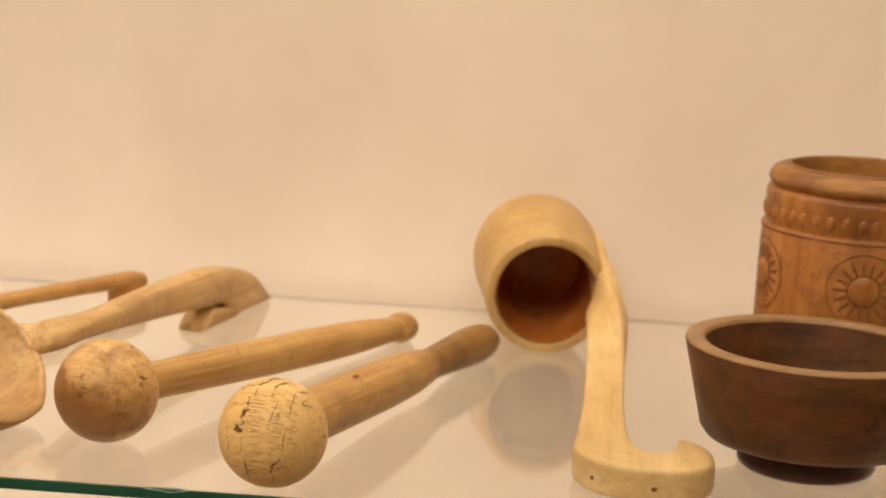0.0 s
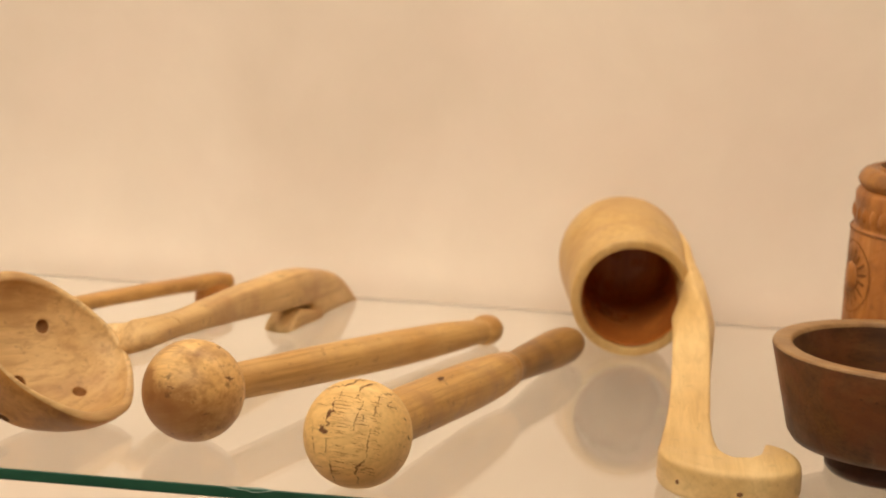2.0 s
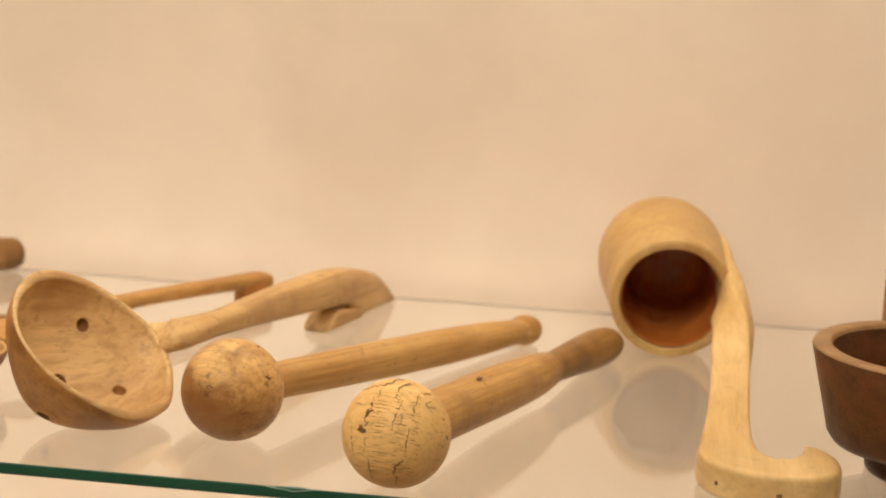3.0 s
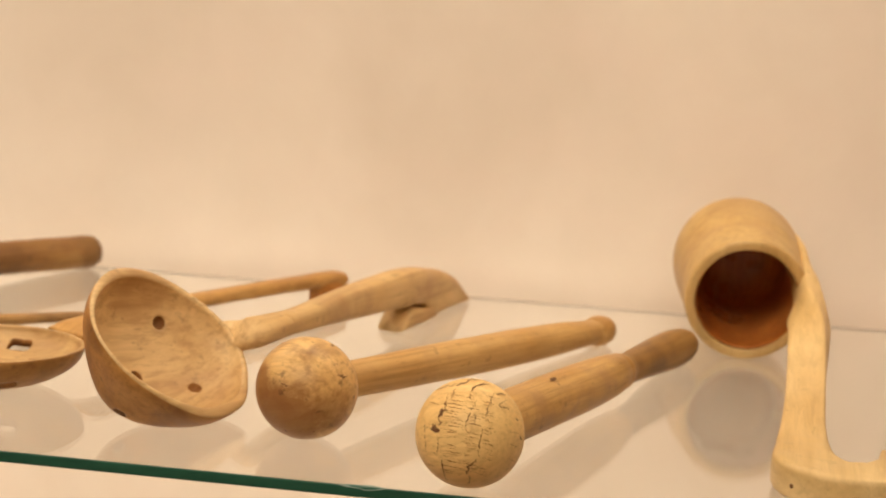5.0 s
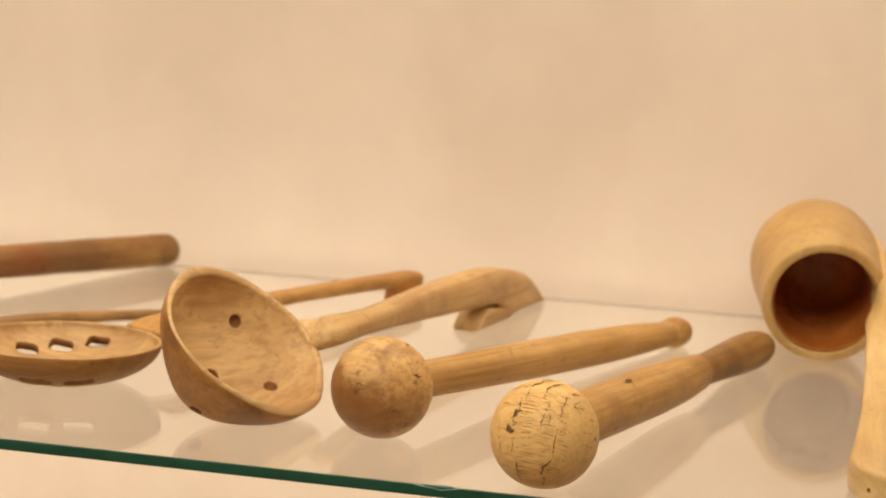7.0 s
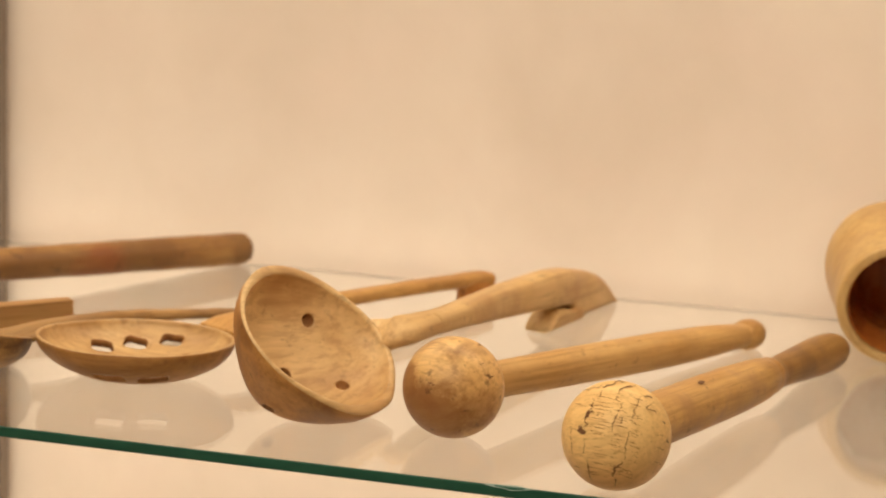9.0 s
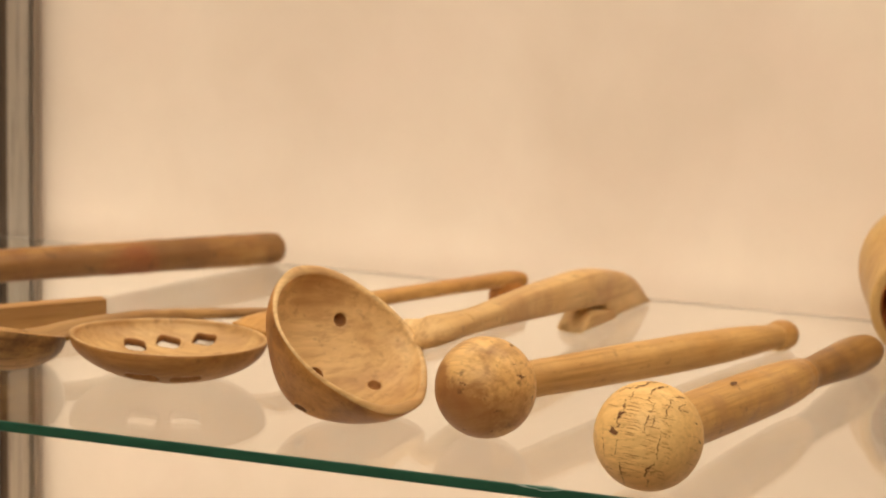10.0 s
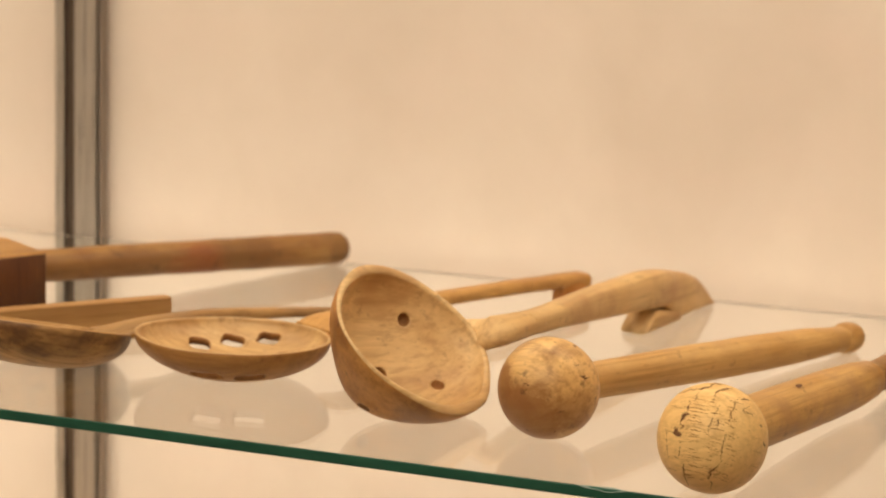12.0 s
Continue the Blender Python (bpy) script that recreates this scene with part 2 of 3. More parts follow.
def grain_along(ob, d):
    """Turns a part's own axes so that its x, and with it the grain, runs along d."""
    turn = Vector((1, 0, 0)).rotation_difference(Vector(d).normalized()).to_matrix().to_4x4()
    ob.data.transform(turn.inverted())
    ob.matrix_basis = ob.matrix_basis @ turn
    return ob


def thing(name, m, label, category, group=""):
    ob = new(name)
    ob.empty_display_size = 0.02
    ob.matrix_world = m
    return tagged(ob, label, category, group)


def box_bm(x0, x1, y0, y1, z0, z1, bevel=0.0, seg=2):
    bm = bmesh.new()
    bmesh.ops.create_cube(bm, size=1.0)
    for v in bm.verts:
        v.co = Vector(((x0 + x1) / 2 + v.co.x * (x1 - x0), (y0 + y1) / 2 + v.co.y * (y1 - y0), (z0 + z1) / 2 + v.co.z * (z1 - z0)))
    if bevel:
        bmesh.ops.bevel(bm, geom=bm.edges[:], offset=bevel, segments=seg, affect="EDGES", profile=0.6)
    return bm


def structure(name, bm, mat, label, category, smooth=False):
    return tagged(link_mesh(name, bm, mat, smooth), label, category, kind="structure")


def smooth_line(knots, n):
    """Catmull-Rom through knots of any length; n points."""
    k = [np.array(p, float) for p in knots]
    k = [2 * k[0] - k[1]] + k + [2 * k[-1] - k[-2]]
    out = []
    spans = len(k) - 3
    for i in range(n):
        u = i / (n - 1) * spans
        j = min(int(u), spans - 1)
        u -= j
        a, b, c, d = k[j:j + 4]
        out.append(0.5 * (2 * b + (c - a) * u + (2 * a - 5 * b + 4 * c - d) * u * u + (3 * b - a - 3 * c + d) * u ** 3))
    return out


def lathe(knots, seg=72, n=60, wobble=0.0, smooth=True, squash=1.0):
    """Turns (radius, z) knots round z."""
    prof = smooth_line(knots, n) if smooth else [np.array(p, float) for p in knots]
    bm = bmesh.new()
    rings = []
    for r, z in prof:
        r = max(r, 0.0)
        if r < 1e-5:
            rings.append([bm.verts.new((0, 0, z))])
            continue
        ring = []
        for i in range(seg):
            a = 2 * math.pi * i / seg
            rr = r
            if wobble:
                rr += wobble * noise.noise(Vector((math.cos(a) * 1.3, math.sin(a) * 1.3, z * 25)))
            ring.append(bm.verts.new((rr * math.cos(a), rr * math.sin(a) * squash, z)))
        rings.append(ring)
    for p, q in zip(rings, rings[1:]):
        for i in range(seg):
            j = (i + 1) % seg
            if len(p) == 1 and len(q) == 1:
                continue
            if len(p) == 1:
                bm.faces.new((p[0], q[i], q[j]))
            elif len(q) == 1:
                bm.faces.new((p[i], p[j], q[0]))
            else:
                bm.faces.new((p[i], p[j], q[j], q[i]))
    return bm


def sweep(knots, n=48, seg=28, power=3.0, wobble=0.0, up=(0, 0, 1), round_ends=True):
    """Sweeps a rounded section along knots (x, y, z, half width, half height, turn in degrees)."""
    pts = smooth_line(knots, n)
    bm = bmesh.new()
    rings = []
    count = len(pts)
    order = []
    if round_ends:
        order += [(0, s) for s in (0.15, 0.4, 0.62, 0.8, 0.92, 0.98)]
    order += [(i, 1.0) for i in range(count)]
    if round_ends:
        order += [(count - 1, s) for s in (0.98, 0.92, 0.8, 0.62, 0.4, 0.15)]
    for k, (i, s) in enumerate(order):
        p = pts[i]
        a, b = pts[max(i - 1, 0)], pts[min(i + 1, count - 1)]
        t = Vector((b - a)[:3]).normalized()
        side = t.cross(Vector(up)).normalized()
        top = side.cross(t).normalized()
        c = Vector(p[:3])
        if s < 1:
            shift = math.sqrt(1 - s * s) * min(p[3], p[4]) * 0.85
            c += t * (shift if k > count else -shift)
        turn = radians(p[5])
        s2 = side * math.cos(turn) + top * math.sin(turn)
        t2 = top * math.cos(turn) - side * math.sin(turn)
        ring = []
        for q in range(seg):
            g = 2 * math.pi * q / seg
            cg, sg = math.cos(g), math.sin(g)
            e = 2 / (p[6] if len(p) > 6 else power)
            x = math.copysign(abs(cg) ** e, cg) * p[3] * s
            y = math.copysign(abs(sg) ** e, sg) * p[4] * s
            v = c + s2 * x + t2 * y
            if wobble:
                v += Vector((1, 1, 1)) * wobble * noise.noise(v * 60)
            ring.append(bm.verts.new(v))
        rings.append(ring)
    for p, q in zip(rings, rings[1:]):
        for i in range(seg):
            j = (i + 1) % seg
            bm.faces.new((p[i], p[j], q[j], q[i]))
    bm.faces.new(rings[0])
    bm.faces.new(rings[-1][::-1])
    return bm


def bowl_shell(radius, depth, wall, power=2.2, stretch=1.0, point=0.0, seg=96, n=22, lip=0.4, lean=(0.0, 0.0), sharp=4, bend=1.0, edge=(1.0, 1.0, 1.0), heel=0.0, bottom=0.0):
    """An open carved bowl: rim in the plane z = 0, hollow upwards; stretch and point (below 0: at its far end) lengthen it along x; edge scales the wall at +x, -x and the sides; heel draws the rim out at -x; bottom is the thickness there."""
    bm = bmesh.new()

    def ring(r, z, cut=0.0):
        out = []
        for i in range(seg):
            a = 2 * math.pi * i / seg
            c, s = math.cos(a), math.sin(a)
            k = 1 + abs(point) * max(c if point >= 0 else -c, 0) ** sharp * min(r / radius, 1.0) ** 2
            w = 0.0009 * noise.noise(Vector((c * 2, s * 2, z * 30)))
            q = min(max(-z / depth, 0.0), 1.0) ** bend
            k += heel * max(-c, 0) ** 2 * min(r / radius, 1.0) ** 5
            wk = edge[2] * s * s + (edge[0] if c > 0 else edge[1]) * c * c
            rr = max(r - wall * wk * cut, 0.0012)
            out.append(bm.verts.new(((rr + w) * c * stretch * k + lean[0] * q, (rr + w) * s + lean[1] * q, z)))
        return out

    rings = []
    for i in range(n):
        f = i / (n - 1)
        r = radius * math.sin(f * math.pi / 2) ** (2 / power)
        z = -depth * math.cos(f * math.pi / 2) ** (2 / power)
        rings.append(ring(max(r, 0.0015), z))
    rings.append(ring(radius, wall * lip, 0.12))
    rings.append(ring(radius, wall * lip * 1.5, 0.5))
    rings.append(ring(radius, wall * lip, 0.88))
    for i in range(n - 1, -1, -1):
        f = i / (n - 1)
        grow = math.sin(f * math.pi / 2) ** (2 / power)
        z = -(depth - max(wall, bottom)) * math.cos(f * math.pi / 2) ** (2 / power)
        rings.append(ring(max(radius * grow, 0.0012), z, grow))
    for k, (p, q) in enumerate(zip(rings, rings[1:])):
        for i in range(seg):
            j = (i + 1) % seg
            bm.faces.new((p[i], p[j], q[j], q[i])).material_index = 1 if k < n - 1 else 0
    bm.faces.new(rings[0][::-1]).material_index = 1
    bm.faces.new(rings[-1])
    return bm


def slab(origin, along, rows, n=60, seg=36, power=4.0, wobble=0.0003):
    """A carved bar along a level line: rows of (way along, sideways, low z, high z, half width, slant), with upright sections."""
    d = Vector((along[0], along[1], 0)).normalized()
    w = Vector((d.y, -d.x, 0))
    o = Vector((origin[0], origin[1], 0))
    bm = bmesh.new()
    rings = []
    for go, off, lo, hi, half, slant in smooth_line(rows, n):
        ring = []
        for q in range(seg):
            g = 2 * math.pi * q / seg
            cg, sg = math.cos(g), math.sin(g)
            x = math.copysign(abs(cg) ** (2 / power), cg) * half
            z = math.copysign(abs(sg) ** (2 / power), sg) * (hi - lo) / 2
            v = o + d * (go - slant * z) + w * (off + x) + Vector((0, 0, (lo + hi) / 2 + z))
            ring.append(bm.verts.new(v + w * wobble * noise.noise(v * 60)))
        rings.append(ring)
    for p, q in zip(rings, rings[1:]):
        for i in range(seg):
            j = (i + 1) % seg
            bm.faces.new((p[i], p[j], q[j], q[i]))
    bm.faces.new(rings[0])
    bm.faces.new(rings[-1][::-1])
    return bm


def pierce(ob, cutters):
    """Cuts holes through a mesh object; the cutting bodies are taken away again."""
    bits = []
    for bm in cutters:
        c = link_mesh("cutter", bm, [hole_wood], False)
        c.matrix_world = ob.matrix_world
        bits.append(c)
        mod = ob.modifiers.new("cut", "BOOLEAN")
        mod.operation, mod.object, mod.solver, mod.material_mode = "DIFFERENCE", c, "EXACT", "TRANSFER"
    for c in bits:
        c.parent = ob.parent
        c.matrix_basis = ob.matrix_basis
    bpy.context.view_layer.update()
    me = bpy.data.meshes.new_from_object(ob.evaluated_get(bpy.context.evaluated_depsgraph_get()))
    ob.modifiers.clear()
    ob.data = me
    for p in me.polygons:
        p.use_smooth = True
    for c in bits:
        bpy.data.objects.remove(c)


def rod(p, q, r, seg=20, squash=1.0, wide=(0, 0, 1)):
    """A straight rod between two points, for cutting."""
    p, q = Vector(p), Vector(q)
    t = (q - p).normalized()
    s = t.cross(Vector(wide))
    s = s.normalized() if s.length > 1e-4 else Vector((1, 0, 0))
    u = s.cross(t)
    bm = bmesh.new()
    rings = [[bm.verts.new(c + s * r * math.cos(2 * math.pi * i / seg) + u * r * squash * math.sin(2 * math.pi * i / seg)) for i in range(seg)] for c in (p, q)]
    for i in range(seg):
        j = (i + 1) % seg
        bm.faces.new((rings[0][i], rings[0][j], rings[1][j], rings[1][i]))
    bm.faces.new(rings[0][::-1])
    bm.faces.new(rings[1])
    return bm


def axes(origin, x, z):
    """A pose with local z along z and local x as near to x as may be."""
    z = Vector(z).normalized()
    y = z.cross(Vector(x)).normalized()
    x = y.cross(z)
    return Matrix(((x.x, y.x, z.x, origin[0]), (x.y, y.y, z.y, origin[1]), (x.z, y.z, z.z, origin[2]), (0, 0, 0, 1)))


# ---- setting ----
L, R_, FRONT, BACK = -1.25, 0.75, 0.9642, 1.462
WALL = 1.498
structure("floor", box_bm(-2.5, 2.5, -2.5, 1.7, -0.1, 0), floor_mat, "dark wooden floor of the exhibition room", "floor")
structure("ceiling", box_bm(-2.5, 2.5, -2.5, 1.7, 2.7, 2.8), room_paint, "plain plaster ceiling of the room", "ceiling")
structure("wall_south", box_bm(-2.5, 2.5, -2.6, -2.5, 0, 2.7), room_paint, "plain plastered room wall", "wall")
structure("wall_west", box_bm(-2.6, -2.5, -2.5, 1.7, 0, 2.7), room_paint, "plain plastered room wall", "wall")
structure("wall_east", box_bm(2.5, 2.6, -2.5, 1.7, 0, 2.7), room_paint, "plain plastered room wall", "wall")
structure("wall_north", box_bm(-2.5, 2.5, WALL, WALL + 0.1, 0, 2.7), cream, "cream back panel with faint cloudy stains", "wall")
structure("case_base", box_bm(L - 0.02, R_ + 0.02, 0.93, WALL, 0, 0.55), cream, "cream base of the showcase", "showcase")
structure("case_top", box_bm(L - 0.02, R_ + 0.02, 0.93, WALL, 1.66, 1.75), cream, "cream top of the showcase", "showcase")
structure("case_side_west", box_bm(L - 0.02, L, 0.93, WALL, 0.55, 1.66), cream, "cream side of the showcase", "showcase")
structure("case_side_east", box_bm(R_, R_ + 0.02, 0.93, WALL, 0.55, 1.66), cream, "cream side of the showcase", "showcase")


def strip_light():
    t = thing("strip_light", pose(-0.35, 1.27, 1.66), "long warm strip light under the case top", "light")
    part("housing", box_bm(-0.89, 0.89, -0.075, 0.075, -0.014, 0.0, 0.003), steel, t)
    part("diffuser", box_bm(-0.86, 0.86, -0.062, 0.062, -0.02, -0.0141, 0.002), lamp_mat, t)


strip_light()


def room_fill_panel():
    # unseen glowing panel, put here only to give the added fill a body
    t = thing("room_fill_panel", pose(-0.62, -0.5, 2.7), "large flat warm fill panel added under the ceiling", "light")
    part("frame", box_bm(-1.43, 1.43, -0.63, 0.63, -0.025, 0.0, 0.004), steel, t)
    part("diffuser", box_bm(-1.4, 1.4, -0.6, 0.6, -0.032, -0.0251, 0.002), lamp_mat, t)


room_fill_panel()


def glass_shelf():
    t = thing("glass_shelf", pose(0, 0, GLASS), "clear glass shelf with dark green polished front edge", "shelf")
    th = 0.0066
    bm = bmesh.new()
    c = 0.0006
    prof = [(FRONT, -c), (FRONT + c, 0), (BACK - c, 0), (BACK, -c), (BACK, -th + c), (BACK - c, -th), (FRONT + c, -th), (FRONT, -th + c)]
    a = [bm.verts.new((L + 0.001, y, z)) for y, z in prof]
    b = [bm.verts.new((R_ - 0.001, y, z)) for y, z in prof]
    n = len(prof)
    for i in range(n):
        f = bm.faces.new((a[i], a[(i + 1) % n], b[(i + 1) % n], b[i]))
        f.material_index = 1 if i in (6, 7, 0) else 0
    bm.faces.new(a[::-1])
    bm.faces.new(b)
    ob = part("pane", bm, [glass, glass_edge], t, "", False)
    ob.visible_shadow = False
    # a small chip in the front edge
    bm = bmesh.new()
    rnd = random.Random(4)
    top = [bm.verts.new((-0.191 + 0.028 * (i / 9 - 0.5), FRONT - 0.0004 + 0.0035 * math.sin(i / 9 * math.pi) * rnd.uniform(0.5, 1), 0.0003)) for i in range(10)]
    low = [bm.verts.new((-0.191 + 0.022 * (i / 9 - 0.5), FRONT - 0.0004, -0.0006 - 0.0016 * math.sin(i / 9 * math.pi) * rnd.uniform(0.3, 1))) for i in range(10)]
    for i in range(9):
        bm.faces.new((top[i], top[i + 1], low[i + 1], low[i]))
    part("chip", bm, chip_mat, t, "pale shell-shaped chip in the glass edge", False)


glass_shelf()


def post():
    """Square aluminium upright with lengthwise grooves, behind the shelf."""
    t = thing("showcase_post", pose(-0.7790, 1.492, 0.55), "grooved brushed aluminium post behind the glass shelf", "post")
    h = 1.11
    w = 0.02235
    prof = [(-w, 0), (-w, -0.0115), (-w + 0.0015, -0.013), (-0.0135, -0.013), (-0.0135, -0.0085), (-0.0029, -0.0085), (-0.0029, -0.0135), (0.0178, -0.0135), (0.0178, -0.0085), (0.0208, -0.0085), (0.0208, -0.013), (w - 0.0005, -0.013), (w, -0.0125), (w, 0)]
    bm = bmesh.new()
    a = [bm.verts.new((x, y, 0)) for x, y in prof]
    b = [bm.verts.new((x, y, h)) for x, y in prof]
    for i in range(len(prof)):
        j = (i + 1) % len(prof)
        f = bm.faces.new((a[i], a[j], b[j], b[i]))
        # groove faces take the shade colour, outer flanges and sides the dark reflection tone
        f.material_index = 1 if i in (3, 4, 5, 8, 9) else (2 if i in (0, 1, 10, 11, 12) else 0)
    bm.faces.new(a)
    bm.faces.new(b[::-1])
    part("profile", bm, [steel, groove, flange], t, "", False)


post()


# ---- mashers ----
def masher(name, ball, radius, tip, tip_r, shaft, ball_mat, shaft_mat, grip_mat, label, ball_label, grip):
    """Ball-headed masher lying on the glass: local z runs from the ball to the tip."""
    ball = Vector((ball[0], ball[1], GLASS + radius))
    tip = Vector((tip[0], tip[1], GLASS + tip_r))
    length = (tip - ball).length
    m = axes(ball, (1, 0, 0.2), tip - ball)
    t = thing(name, m, label, "masher", "wooden mashers")
    bm = bmesh.new()
    bmesh.ops.create_uvsphere(bm, u_segments=72, v_segments=40, radius=radius)
    for v in bm.verts:
        v.co *= 1 + 0.012 * noise.noise(v.co * 30)
    part("ball", bm, ball_mat, t, ball_label)
    part("shaft", lathe([(r, z * length) for r, z in shaft], 40, 90, 0.0004), shaft_mat, t)
    if grip:
        part("grip", lathe([(r, z * length) for r, z in grip], 40, 60, 0.0004), grip_mat, t, "darkened worn grip")
    return t, m, length


BALL_A, TIP_A = (-0.136, 0.983), (-0.0323, 1.3012)
masher_a, MA, LA = masher("masher", BALL_A, 0.0301, TIP_A, 0.0132,
    [(0.0, 0.05), (0.0153, 0.06), (0.0157, 0.09), (0.0157, 0.25), (0.0155, 0.42), (0.0148, 0.52), (0.0139, 0.585), (0.0124, 0.625), (0.0108, 0.655), (0.0, 0.658)],
    cork_wood, handle_wood, grip_wood, "pale wooden masher with a cracked ball head lying on glass", "pale ball covered in dark cracks",
    [(0.0, 0.648), (0.0103, 0.650), (0.0101, 0.68), (0.0108, 0.74), (0.0125, 0.83), (0.0136, 0.92), (0.0122, 0.99), (0.0078, 1.03), (0.0, 1.042)])
BALL_B, TIP_B = (-0.2423, 1.0436), (-0.0915, 1.3393)
masher_b, MB, LB = masher("masher", BALL_B, 0.0302, TIP_B, 0.0103,
    [(0.0, 0.05), (0.0108, 0.06), (0.0112, 0.09), (0.0120, 0.3), (0.0126, 0.55), (0.0114, 0.8), (0.0092, 0.94), (0.0088, 0.962), (0.0, 0.963)],
    beech_stained, beech, handle_wood, "brown-stained wooden masher with a smooth ball head on glass", "ball blotched with brown stains",
    [(0.0, 0.958), (0.0088, 0.959), (0.0106, 0.966), (0.0112, 0.985), (0.0098, 1.008), (0.006, 1.022), (0.0, 1.026)])


def crack_lines(parent, m, centre, radius, lines, mat, name, label, broken=0.0):
    """Thin dark cracks over the ball, named by turns to the right and up from the side that faces the room."""
    rnd = random.Random(11)
    toward = (Vector((0, 0, EYE)) - centre).normalized()
    right = Vector((0, 0, 1)).cross(toward).normalized()
    upw = toward.cross(right)
    inv = m.inverted()
    bm = bmesh.new()

    def spot(u, v, r):
        u, v = u * radius, v * radius
        w = math.sqrt(max(radius * radius - u * u - v * v, 1e-8))
        return inv @ (centre + (right * u + upw * v + toward * w).normalized() * r)

    for knots, width, jit, n in lines:
        pts = smooth_line(knots, n)
        pts = [(p[0] + rnd.gauss(0, jit), p[1] + rnd.gauss(0, jit)) for p in pts]
        rows = []
        for i, (u, v) in enumerate(pts):
            a, b = pts[max(i - 1, 0)], pts[min(i + 1, n - 1)]
            d = Vector((b[0] - a[0], b[1] - a[1])).normalized()
            w = width * 0.5 * (0.3 + 0.7 * math.sin(math.pi * min(max(i / (n - 1), 0.04), 0.96))) * rnd.uniform(0.35, 1.45)
            rows.append([bm.verts.new(spot(u - d.y * w, v + d.x * w, radius * 1.0145)), bm.verts.new(spot(u + d.y * w, v - d.x * w, radius * 1.0145))])
        for p, q in zip(rows, rows[1:]):
            if rnd.random() >= broken:
                bm.faces.new((p[0], p[1], q[1], q[0]))
    ob = part(name, bm, mat, parent, label, False)
    if len(lines) > 1:
        tagged(ob, kind="stuff")


CRACKS = [
    ([(-0.43, 0.61), (-0.47, 0.42), (-0.53, 0.27), (-0.58, 0.08)], 0.030, 0.016, 22),
    ([(-0.50, 0.42), (-0.53, 0.3), (-0.57, 0.24)], 0.045, 0.02, 9),
    ([(-0.66, 0.08), (-0.6, 0.04), (-0.53, 0.03)], 0.085, 0.03, 11),
    ([(-0.56, -0.08), (-0.545, -0.25), (-0.55, -0.4)], 0.010, 0.008, 14),
    ([(-0.49, -0.47), (-0.46, -0.56), (-0.43, -0.71), (-0.36, -0.86)], 0.017, 0.012, 18),
    ([(0.36, 0.68), (0.3, 0.49), (0.25, 0.26)], 0.015, 0.012, 18),
    ([(0.22, 0.1), (0.19, -0.05), (0.165, -0.26), (0.18, -0.4)], 0.014, 0.012, 20),
    ([(0.16, -0.45), (0.06, -0.52), (-0.01, -0.64), (0.02, -0.8), (0.05, -0.88)], 0.022, 0.014, 20),
    ([(0.09, 0.57), (0.02, 0.44), (-0.06, 0.22), (-0.08, 0.05)], 0.012, 0.012, 18),
    ([(0.08, 0.36), (0.07, 0.17)], 0.012, 0.01, 8),
    ([(-0.62, 0.74), (-0.45, 0.82), (-0.16, 0.87), (-0.04, 0.95), (0.1, 0.97)], 0.018, 0.012, 28),
    ([(0.3, 0.925), (0.16, 0.87), (0.02, 0.8), (-0.04, 0.62)], 0.020, 0.012, 22),
    ([(-0.3, 0.78), (-0.36, 0.6)], 0.013, 0.01, 8),
    ([(0.36, 0.7), (0.5, 0.72), (0.64, 0.7)], 0.018, 0.012, 14),
    ([(0.63, 0.64), (0.5, 0.52), (0.6, 0.47), (0.74, 0.44)], 0.014, 0.010, 16),
    ([(0.79, 0.28), (0.85, 0.27)], 0.035, 0.01, 5),
    ([(0.89, 0.0), (0.91, -0.08)], 0.022, 0.008, 5),
]
rnd = random.Random(5)
FINE = []
# close rows of short level checks between the two long cracks, and shorter ones near the outer side
for k in range(26):
    v = 0.66 - k * 0.055 + rnd.uniform(-0.012, 0.012)
    for u0, u1, chance in ((-0.5, -0.12, 0.95), (-0.14, 0.16, 0.7), (0.2, 0.42, 0.3), (-0.74, -0.58, 0.3), (0.72, 0.9, 0.6)):
        a, b = u0 + rnd.uniform(-0.05, 0.1), u1 + rnd.uniform(-0.12, 0.04)
        if rnd.random() > chance or max(a * a, b * b) + v * v > 0.88 or b - a < 0.08:
            continue
        FINE.append(([(a, v + 0.012), ((a + b) / 2, v - 0.004), (b, v - 0.03)], rnd.uniform(0.006, 0.015), 0.005, 10))
FINE.append(([(-0.8, 0.18), (-0.81, 0.02), (-0.77, -0.24), (-0.74, -0.42)], 0.012, 0.008, 16))
PITS = [
    ([(0.42, 0.84), (0.48, 0.81)], 0.030, 0.01, 5),
    ([(0.6, 0.25), (0.72, 0.22)], 0.040, 0.015, 7),
    ([(0.48, 0.45), (0.56, 0.46)], 0.016, 0.01, 5),
    ([(-0.48, 0.07), (-0.36, 0.03)], 0.028, 0.012, 6),
    ([(0.16, -0.46), (0.26, -0.43)], 0.022, 0.01, 5),
    ([(0.14, -0.83), (0.18, -0.81)], 0.022, 0.01, 5),
]
CENTRE_A, CENTRE_B = Vector((*BALL_A, GLASS + 0.0301)), Vector((*BALL_B, GLASS + 0.0302))
crack_lines(masher_a, MA, CENTRE_A, 0.0301, CRACKS, crack, "crack_pattern", "dark drying cracks", 0.08)
crack_lines(masher_a, MA, CENTRE_A, 0.0300, FINE, fine_crack, "crazing", "fine level brown checks", 0.12)
for pit in PITS:
    crack_lines(masher_b, MB, CENTRE_B, 0.0302, [pit], crack, "pit", "small dark pit")


